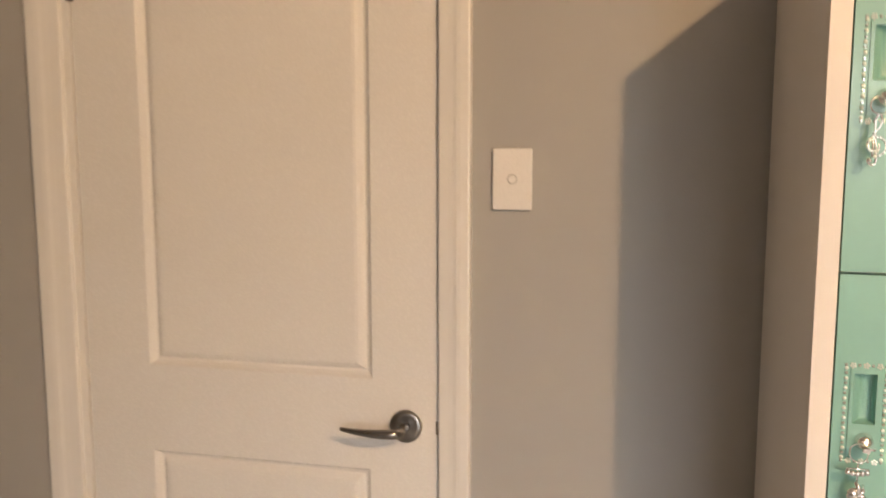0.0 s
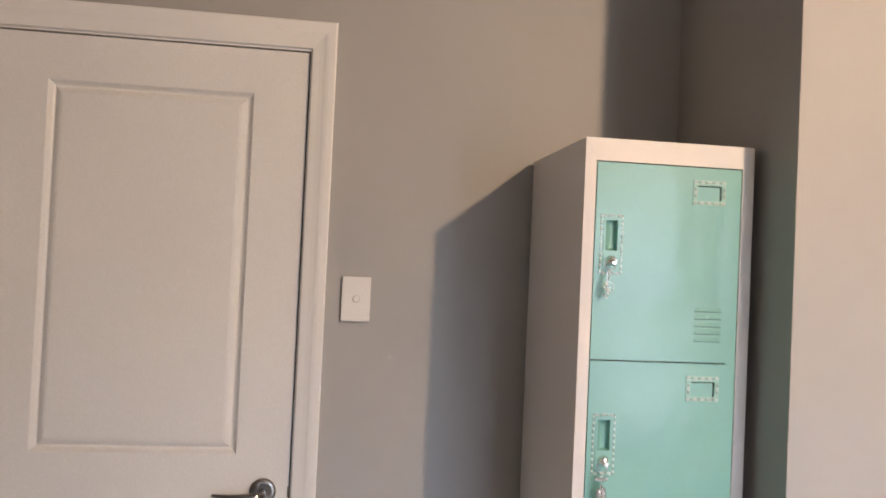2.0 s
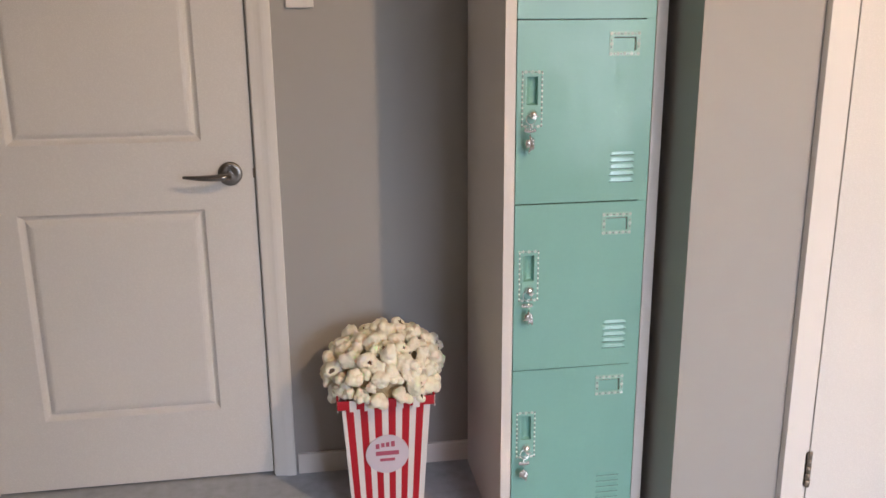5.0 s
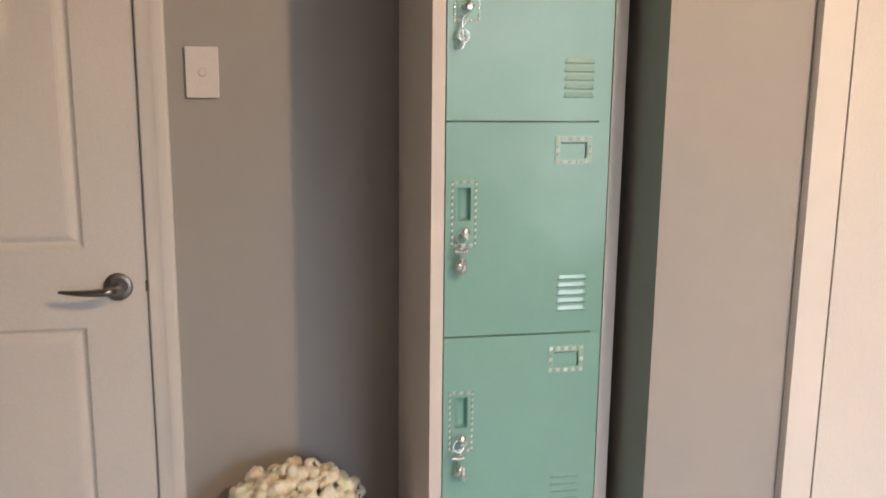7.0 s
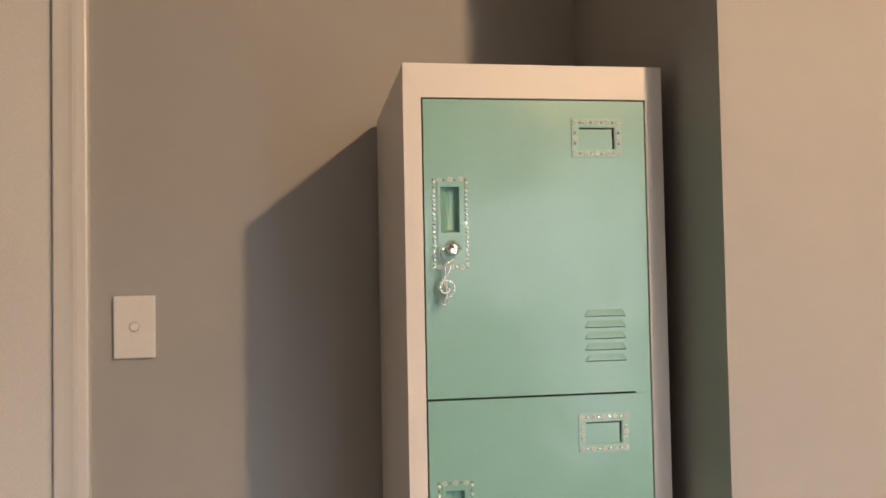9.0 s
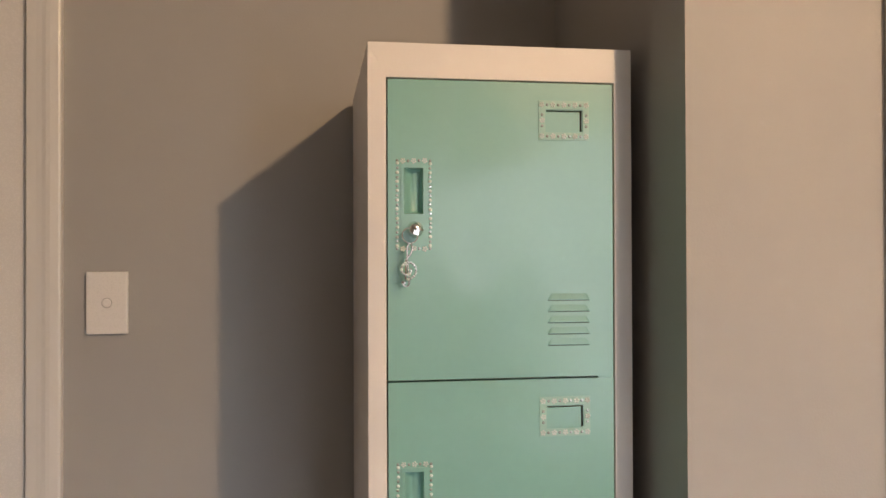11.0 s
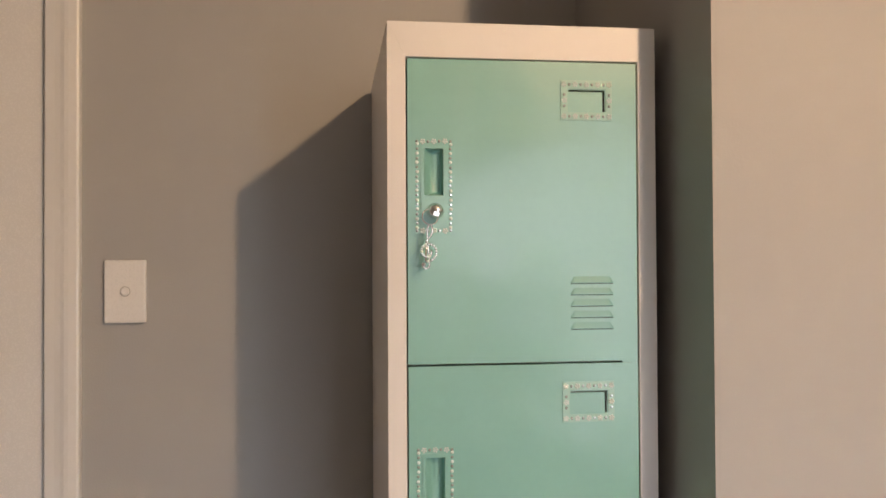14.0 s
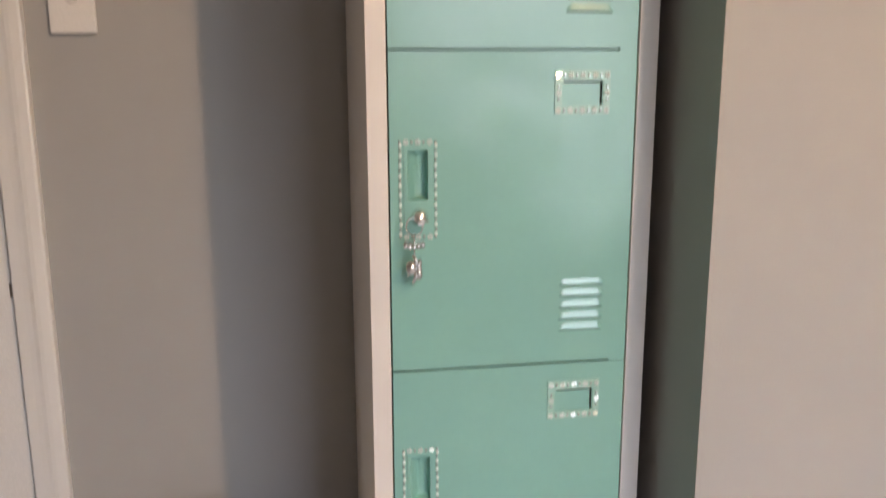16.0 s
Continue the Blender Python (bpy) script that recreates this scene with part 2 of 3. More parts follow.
structure("wall_south", boxes((WEST, 0.68, S0, S1, 0, TOP), (1.60, 1.64, S0, S1, 0, TOP), (2.16, EAST, S0, S1, 0, TOP), (0.68, 1.60, S0, S1, 0, 0.86),
                              (0.68, 1.60, S0, S1, 2.04, TOP), (1.64, 2.16, S0, S1, 0, 0.33), (1.64, 2.16, S0, S1, 2.28, TOP)),
          WALL, "warm grey painted wall with two windows", "wall")


def window_frame(name, label, x0, x1, z0, z1):
    window = thing(name, label, "window", kind="structure")
    a, b = SOUTH - 0.08, SOUTH - 0.05
    part("window_frame", boxes((x0, x0 + 0.03, a, b, z0, z1), (x1 - 0.03, x1, a, b, z0, z1), (x0 + 0.03, x1 - 0.03, a, b, z0, z0 + 0.03),
                               (x0 + 0.03, x1 - 0.03, a, b, z1 - 0.03, z1)), WOODFRAME, window)


window_frame("window_1", "tall narrow white framed bedroom window letting in daylight", 1.64, 2.16, 0.33, 2.28)
window_frame("window_2", "broad white framed bedroom window letting in daylight", 0.68, 1.60, 0.86, 2.04)


def skirting(name, x0, x1, y):
    """A low skirting board with an eased top, along x at y."""
    bm = boxes((x0, x1, y - 0.012, y, 0.0, 0.064), bevel=0.002)
    return structure(name, bm, WHITE, "low white painted skirting board", "baseboard")


skirting("baseboard_1", WEST + 0.002, -1.236, NORTH)
skirting("baseboard_2", -0.290, NOOK - 0.002, NORTH)
skirting("baseboard_3", NOOK + 0.002, WL - 0.068, FRONT)


def architrave(bm, x0, x1, ztop, y, left, right, head, thick):
    """Two legs and a head, mitred, with a splay that thins towards the opening; the widths of the three."""
    prof = [(0.0, 0.0), (0.0, 0.009), (0.03, 0.0105), (0.30, 0.0125), (0.46, 0.0145), (0.58, thick - 0.001), (0.70, thick), (0.93, thick), (0.98, thick - 0.0012), (1.0, thick - 0.004), (1.0, 0.0)]
    rows = []
    for o, h in prof:
        l, q, u = o * left, o * right, o * head
        rows.append([bm.verts.new(p) for p in ((x0 - l, y - h, 0), (x0 - l, y - h, ztop + u), (x1 + q, y - h, ztop + u), (x1 + q, y - h, 0))])
    for a, b in zip(rows, rows[1:]):
        for k in range(3):
            bm.faces.new((a[k], a[k + 1], b[k + 1], b[k]))
    return bm


def hinge(parent, x, y, z):
    bm = bmesh.new()
    for k in range(5):
        tube(bm, [(x, y, z - 0.047 + k * 0.019), (x, y, z - 0.047 + k * 0.019 + 0.0182)], 0.0062, 12)
    box(bm, x - 0.009, x + 0.009, y + 0.004, y + 0.0055, z - 0.047, z + 0.047)
    ob = part("hinge", bm, BRONZE, parent, "worn steel butt hinge", True)
    bm = bmesh.new()
    for k in range(3):
        ball(bm, (x + 0.001, y - 0.0062, z - 0.028 + k * 0.026), 0.0014, 1)
    part("hinge_pin", bm, CHROME, ob)


def moulded(bm, x0, x1, z0, z1, y, panels):
    """The face of a moulded door at y with sunk, raised-field panels (x0, x1, z0, z1)."""
    sheet(bm, x0, x1, z0, z1, y, panels, 0.0)
    prof = [(0.0, 0.0), (0.002, 0.0015), (0.006, 0.0075), (0.0105, 0.0128), (0.014, 0.0145), (0.0165, 0.0144), (0.0190, 0.0112), (0.0235, 0.0068), (0.0295, 0.0032), (0.036, 0.0019), (0.040, 0.0018)]
    for a, b, c, d in panels:
        rows = [[bm.verts.new(p) for p in ((a + o, y + h, c + o), (b - o, y + h, c + o), (b - o, y + h, d - o), (a + o, y + h, d - o))] for o, h in prof]
        for r0, r1 in zip(rows, rows[1:]):
            for k in range(4):
                bm.faces.new((r0[k], r0[(k + 1) % 4], r1[(k + 1) % 4], r1[k]))
        bm.faces.new(rows[-1])
    return bm


# the bedroom door
door = thing("door_1", "closed white two-panel moulded bedroom door in a splayed architrave", "door", kind="structure")
LEAF_Y = 1.444
bm = moulded(bmesh.new(), LEAF_L, LEAF_R, 0.008, LEAF_T, LEAF_Y, [(-0.997, -0.500, 1.014, 1.929), (-0.995, -0.505, 0.224, 0.827)])
for p, q in (((LEAF_L, 0.008), (LEAF_R, 0.008)), ((LEAF_R, 0.008), (LEAF_R, LEAF_T)), ((LEAF_R, LEAF_T), (LEAF_L, LEAF_T)), ((LEAF_L, LEAF_T), (LEAF_L, 0.008))):
    quad(bm, (p[0], LEAF_Y, p[1]), (q[0], LEAF_Y, q[1]), (q[0], LEAF_Y + 0.036, q[1]), (p[0], LEAF_Y + 0.036, p[1]))
bmesh.ops.remove_doubles(bm, verts=bm.verts, dist=1e-6)
leaf = part("leaf", bm, DOORWHITE, door)
part("jamb", boxes((LEAF_L - 0.026, LEAF_L - 0.003, NORTH - 0.001, 1.56, 0, LEAF_T + 0.003), (LEAF_R + 0.003, LEAF_R + 0.026, NORTH - 0.001, 1.56, 0, LEAF_T + 0.003),
                   (LEAF_L - 0.026, LEAF_R + 0.026, NORTH - 0.001, 1.56, LEAF_T + 0.0035, LEAF_T + 0.026)), WHITE, door)
# box behind the leaf, coloured dark as the shade in the gap
part("door_stop", boxes((LEAF_L - 0.003, LEAF_R + 0.003, 1.482, 1.55, 0.0, LEAF_T + 0.003)), GAPSHADE, door, "door stop coloured dark as the shade in the gap")
part("architrave", architrave(bmesh.new(), LEAF_L - 0.020, LEAF_R + 0.0065, LEAF_T + 0.009, NORTH, 0.077, 0.062, 0.070, 0.018), WHITE, door)
for z in (1.820, 0.235):
    hinge(door, LEAF_L - 0.0015, LEAF_Y - 0.0075, z)

HX, HZ = -0.430, 0.923
bm = turned(bmesh.new(), [(0.0, -0.0095), (0.020, -0.0095), (0.0305, -0.0088), (0.0325, -0.0070), (0.0330, 0.0)], (HX, LEAF_Y, HZ), 40)
part("door_handle", bm, BRUSHED, leaf, "dark satin nickel round rose with turned brushing", True)
bm = bmesh.new()
pts, rad = [], []
for k in range(5):
    pts.append((HX, LEAF_Y - 0.008 - 0.0105 * k, HZ)), rad.append(0.0100)
for k in range(1, 17):
    s = k / 16
    pts.append((HX - 0.006 - 0.113 * s, LEAF_Y - 0.056 - 0.004 * math.sin(s * math.pi), HZ - 0.002 * math.sin(s * math.pi) + 0.003 * s))
    rad.append(0.0100 * (1 - 0.62 * s ** 1.5))
tube(bm, pts, rad, 16)
part("lever", bm, SATIN, leaf, "tapering curved lever", True)
part("latch_plate", boxes((LEAF_R - 0.0035, LEAF_R + 0.0015, LEAF_Y - 0.0012, LEAF_Y + 0.02, HZ - 0.013, HZ + 0.013), bevel=0.0006), BRONZE, leaf)

# the wardrobe door
door2 = thing("door_2", "closed plain white cupboard door with dark steel hinges", "door", kind="structure")
DY = FRONT - 0.0215
part("leaf", boxes((WL + 0.0028, WR - 0.003, DY, DY + 0.035, 0.01, LEAF_T), bevel=0.0015), DOORWHITE, door2)
bm = bmesh.new()
for a, b, c, d in ((WL - 0.066, WL - 0.0012, 0.0, LEAF_T + 0.072), (WR, WR + 0.07, 0.0, LEAF_T + 0.072), (WL - 0.001, WR - 0.001, LEAF_T + 0.003, LEAF_T + 0.072)):
    box(bm, a, b, FRONT - 0.022, FRONT, c, d, 0.0015)
part("architrave", bm, WHITE, door2)
part("jamb", boxes((WL - 0.021, WL - 0.002, FRONT + 0.002, FRONT + 0.09, 0, LEAF_T), (WR + 0.002, WR + 0.021, FRONT + 0.002, FRONT + 0.09, 0, LEAF_T)), WHITE, door2)
# shade behind the cupboard leaf, put in as a dark box
part("door_stop", boxes((WL - 0.001, WR + 0.001, FRONT + 0.03, FRONT + 0.07, 0.0, LEAF_T + 0.021)), GAPSHADE, door2, "door stop coloured dark as the shade in the gap")
for z in (1.820, 0.235):
    hinge(door2, WL, FRONT - 0.026, z)

# the light switch
switch = thing("light_switch", "white plastic single light switch on the grey wall", "switch", (-0.2195, NORTH, 1.417))
part("plate", boxes((-0.0365, 0.0365, -0.0108, 0.0, -0.057, 0.057), bevel=0.0026), PLASTIC, switch)
# no real recess: a grey disc paints the shadow round the button
part("rocker_gap", turned(bmesh.new(), [(0.0, -0.0111), (0.0092, -0.0111), (0.0092, -0.0090)], (0, 0, 0), 32), BUTTONSHADE, switch, "grey disc coloured as the shade round the button")
part("rocker", turned(bmesh.new(), [(0.0, -0.0138), (0.0045, -0.0146), (0.0068, -0.0146), (0.0080, -0.0136), (0.0082, -0.0100)], (0, 0, 0), 32), PLASTIC, switch, "small round push button", True)

# the ceiling lamp
ceiling_light = thing("ceiling_light", "small warm ceiling light on a white rose", "lamp", (LAMP[0], LAMP[1], TOP))
bm = bmesh.new()
tube(bm, [(0, 0, 0), (0, 0, -0.012)], 0.055, 32)
tube(bm, [(0, 0, -0.012), (0, 0, -0.035)], 0.022, 24)
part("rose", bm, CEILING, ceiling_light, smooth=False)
# unseen shade, added to block the bulb's upward light
bm = bmesh.new()
rings = [(0.022, -0.030), (0.10, -0.036), (0.17, -0.052), (0.19, -0.068), (0.188, -0.070), (0.168, -0.055), (0.10, -0.040), (0.022, -0.034)]
tube(bm, [(0, 0, z) for q, z in rings[:4]], [q for q, z in rings[:4]], 40, caps=False)
part("shade", bm, CEILING, ceiling_light, "added shallow shade that keeps lamp light off the ceiling", True)

# ---- the locker ----
LX0, LX1, LY, LBACK, LTOP = 0.228, 0.6065, 0.968, 1.418, 1.7957
DX0, DX1 = 0.2555, 0.5785
DTOP, PITCH = 1.7452, 0.4199
locker = thing("locker", "tall white steel locker with four mint green doors", "locker", (0, 0, 0))
part("side_panel", boxes((LX0, LX0 + 0.0012, LY + 0.0204, LBACK, 0, LTOP - 0.0005)), CREAM, locker)
part("side_panel", boxes((LX1 - 0.0012, LX1, LY + 0.0204, LBACK, 0, LTOP - 0.0005)), CREAM, locker)
part("top_panel", boxes((LX0 + 0.0015, LX1 - 0.0015, LY + 0.0204, LBACK, LTOP - 0.0015, LTOP)), CREAM, locker)
part("back_panel", boxes((LX0 + 0.0015, LX1 - 0.0015, LBACK - 0.0015, LBACK - 0.0002, 0.002, LTOP - 0.002)), CREAM, locker)
for k in range(5):
    part("shelf", boxes((LX0 + 0.002, LX1 - 0.002, LY + 0.022, LBACK - 0.003, DTOP - PITCH * k + 0.001, DTOP - PITCH * k + 0.003)), MINTDEEP, locker)


A, B, C, D = DX0 - 0.0022, DX1 + 0.0022, DTOP + 0.0022, DTOP - PITCH * 4
bm = sheet(bmesh.new(), LX0, LX1, 0.0, LTOP, LY, [(A, B, D, C)], 0.020)
rim = [e for e in bm.edges if len(e.link_faces) == 2 and e.calc_face_angle(0) > 1.0]
bmesh.ops.bevel(bm, geom=rim, offset=0.0012, segments=3, profile=0.6, affect="EDGES")
part("front_frame", bm, CREAM, locker)
bm = bmesh.new()
tube(bm, [(LX0 + 0.003, LY - 0.00005, LTOP - 0.006), (A - 0.002, LY - 0.00005, C + 0.004)], 0.0003, 6)
part("weld_seam", bm, CREAM, locker)


def blob(name, mat, build):
    bm = bmesh.new()
    build(bm)
    return mesh_from(bm, name, mat, True)


def flower(bm):
    for k in range(5):
        a = k * math.tau / 5 + 0.3
        ball(bm, (0.0027 * math.cos(a), -0.0006, 0.0027 * math.sin(a)), 0.0016, 1, (1, 0.8, 1))
    ball(bm, (0, -0.0008, 0), 0.0011, 1)


pearl_mesh = blob("pearl", PEARL, lambda bm: ball(bm, (0, -0.0008, 0), 0.0025, 2, (1, 0.8, 1)))
bm = bmesh.new()
turned(bm, [(0.0010, -0.0019), (0.0020, -0.0010), (0.0023, 0.0)], sides=8)
gem_mesh = mesh_from(bm, "rhinestone", GEM)
bm = bmesh.new()
flower(bm)
flower_mesh = mesh_from(bm, "flower_stone", SPARKLE)


def stone(mesh, parent, x, y, z, spin):
    ob = new(mesh.name.split(".")[0], mesh)
    ob.parent = parent
    ob.matrix_basis = pose(x, y, z, 0, spin, 0)


def louvre(bm, x0, x1, z0, z1, out):
    """A pressed louvre: a smooth bulge, fullest near its foot, with tapered ends and a sharp lower lip."""
    n, e = 12, 0.0045
    vs = []
    for k in range(n + 1):
        s = k / n
        z = z1 - (z1 - z0) * s
        u = min(s, 0.88)
        o = out * (u - 0.05 * u * u)
        if s > 0.88:
            o *= max(0.0, 1 - ((s - 0.88) / 0.12) ** 2)
        w = 0.0048 * (1 - min(1.0, s / 0.80)) ** 0.8            # the ends slope in towards the top
        row = [(x0 + w, 0.0002, z)]
        for q in (0.25, 0.6, 0.9, 1.0):
            row.append((x0 + w + e * q, -o * math.sin(q * math.pi / 2), z))
        for q in (1.0, 0.9, 0.6, 0.25):
            row.append((x1 - w - e * q, -o * math.sin(q * math.pi / 2), z))
        row.append((x1 - w, 0.0002, z))
        vs.append([bm.verts.new(p) for p in row])
    for a, b in zip(vs, vs[1:]):
        for k in range(len(a) - 1):
            bm.faces.new((a[k], a[k + 1], b[k + 1], b[k]))
    return bm


rng = random.Random(5)
W, H = DX1 - DX0, PITCH - 0.003
POCKET = (0.0225, 0.0490, -0.187, -0.123)
SLOT = (0.2255, 0.2775, -0.0685, -0.0385)
EMB = (0.0180, 0.0545, -0.230, -0.1175)
for number in range(4):
    ztop = DTOP - PITCH * number
    bm = sheet(bmesh.new(), 0, W, -H, 0, 0.0, [POCKET, SLOT], cells=26)
    for v in bm.verts:                                          # the sheet steel is slightly wavy, flat at its edges and fittings
        edge = min(v.co.x, W - v.co.x, -v.co.z, v.co.z + H, 0.04) / 0.04
        if v.co.x > 0.075 and not (v.co.x > 0.20 and (v.co.z > -0.09 or v.co.z < -0.29)):
            v.co.y += edge * (0.0012 * noise.noise(Vector((v.co.x * 9, number * 7.3, v.co.z * 8))) + 0.0007 * noise.noise(Vector((v.co.x * 30, number * 3.1, v.co.z * 22))))
    for p, q in (((0, -H), (W, -H)), ((W, -H), (W, 0)), ((W, 0), (0, 0)), ((0, 0), (0, -H))):
        quad(bm, (p[0], 0, p[1]), (q[0], 0, q[1]), (q[0], 0.016, q[1]), (p[0], 0.016, p[1]))
    bmesh.ops.remove_doubles(bm, verts=bm.verts, dist=1e-6)
    rim = [e for e in bm.edges if len(e.link_faces) == 2 and e.calc_face_angle(0) > 1.0]
    bmesh.ops.bevel(bm, geom=rim, offset=0.0014, segments=2, profile=0.6, affect="EDGES")
    leaf_ob = part("door", bm, MINT, locker, "mint green enamelled steel door", True)
    leaf_ob.data.set_sharp_from_angle(angle=radians(25))
    tilt = rng.uniform(-0.06, 0.06)
    leaf_ob.matrix_basis = pose(DX0, LY + 0.0004, ztop, rng.uniform(-0.15, 0.15), tilt, 0)
    if number < 3:
        part("hinge_fold", boxes((W - 0.022, W, 0.0012, 0.014, -H - 0.0030, -H + 0.0005)), MINT, leaf_ob)
    # finger pocket
    a, b, c, d = POCKET
    bm = bmesh.new()
    rings = []
    for depth, left, right, foot, head in ((-0.0012, 0, 0, 0, 0), (0.0010, 0.0010, 0.0002, 0.0005, 0.0002), (0.0050, 0.0042, 0.0004, 0.0012, 0.0004),
                                           (0.0090, 0.0082, 0.0008, 0.0022, 0.0008), (0.0118, 0.0122, 0.0020, 0.0045, 0.0022), (0.0128, 0.0160, 0.0050, 0.0090, 0.0060)):
        rings.append([bm.verts.new(v) for v in ((a + left, depth, c + foot), (b - right, depth, c + foot), (b - right, depth, d - head), (a + left, depth, d - head))])
    for r0, r1 in zip(rings, rings[1:]):
        for k in range(4):
            bm.faces.new((r0[k], r0[(k + 1) % 4], r1[(k + 1) % 4], r1[k])).smooth = True
    bm.faces.new(rings[-1])
    pocket = part("finger_pocket", bm, MINTDEEP, leaf_ob, smooth=True)
    pocket.data.set_sharp_from_angle(angle=radians(50))
    # raised plate round pocket and lock
    bm = sheet(bmesh.new(), EMB[0], EMB[1], EMB[2], EMB[3], -0.0016, [POCKET])
    for p, q, u, v in ((EMB[0], EMB[2], EMB[1], EMB[2]), (EMB[1], EMB[2], EMB[1], EMB[3]), (EMB[1], EMB[3], EMB[0], EMB[3]), (EMB[0], EMB[3], EMB[0], EMB[2])):
        quad(bm, (p, -0.0016, q), (u, -0.0016, v), (u, 0.0002, v), (p, 0.0002, q))
    bmesh.ops.remove_doubles(bm, verts=bm.verts, dist=1e-6)
    rim = [e for e in bm.edges if len(e.link_faces) == 2 and e.calc_face_angle(0) > 1.0]
    bmesh.ops.bevel(bm, geom=rim, offset=0.0004, segments=2, profile=0.6, affect="EDGES")
    part("handle_plate", bm, MINT, leaf_ob)
    # label holder
    a, b, c, d = SLOT
    bm = boxes((a - 0.004, b - 0.0024, 0.0018, 0.0026, c - 0.004, d - 0.0020))
    part("label_slot", bm, MINT, leaf_ob)
    bm = sheet(bmesh.new(), 0.2140, 0.2880, -0.0810, -0.0250, -0.0014, [(0.2240, 0.2790, -0.0700, -0.0370)], 0.0016)
    part("label_frame", bm, CLEAR, leaf_ob, "translucent sticker frame round the label slot")
    # lock
    lx, lz = 0.0375, -0.2085
    bm = turned(bmesh.new(), [(0.0, -0.0128), (0.0030, -0.0126), (0.0058, -0.0116), (0.0080, -0.0098), (0.0094, -0.0070), (0.0100, -0.0030), (0.0112, -0.0016), (0.0112, 0.0)], (lx, -0.0014, lz), 28)
    part("lock", bm, LOCKSTEEL, leaf_ob, "chrome cylinder lock", True)
    # louvres
    for k in range(5):
        z = -0.3000 - 0.0159 * k
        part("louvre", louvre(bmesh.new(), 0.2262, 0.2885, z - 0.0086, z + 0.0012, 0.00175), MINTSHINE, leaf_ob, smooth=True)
        # thin dark strip drawn as the shadow line below the lip
        part("louvre_slot", boxes((0.2270, 0.2877, -0.0005, 0.0004, z - 0.0092, z - 0.0086)), GAPSHADE, leaf_ob)
    # stones round the handle plate and the label
    L, R, T, Bm = 0.0130, 0.0590, -0.1130, -0.2350
    for k in range(19):
        s = (k + 0.6) / 19.2
        for x in (L, R):
            stone(pearl_mesh if k % 2 == 0 else gem_mesh, leaf_ob, x + rng.uniform(-.0004, .0004), -0.0002, T + (Bm - T) * s + rng.uniform(-.0004, .0004), rng.uniform(0, 90))
    for z in (T, Bm):
        for k in range(7):
            x = L + (R - L) * k / 6
            stone(flower_mesh if k % 2 else gem_mesh, leaf_ob, x, -0.0002, z + rng.uniform(-.0004, .0004), rng.uniform(0, 90))
    for z in (-0.0310, -0.0755):
        for k in range(9):
            stone(gem_mesh if k % 2 else flower_mesh, leaf_ob, 0.2185 + 0.0650 * k / 8, -0.0014, z, rng.uniform(0, 90))
    for x in (0.2190, 0.2838):
        for k in range(3):
            stone(flower_mesh if k == 1 else gem_mesh, leaf_ob, x, -0.0014, -0.0455 - 0.0078 * k, rng.uniform(0, 90))


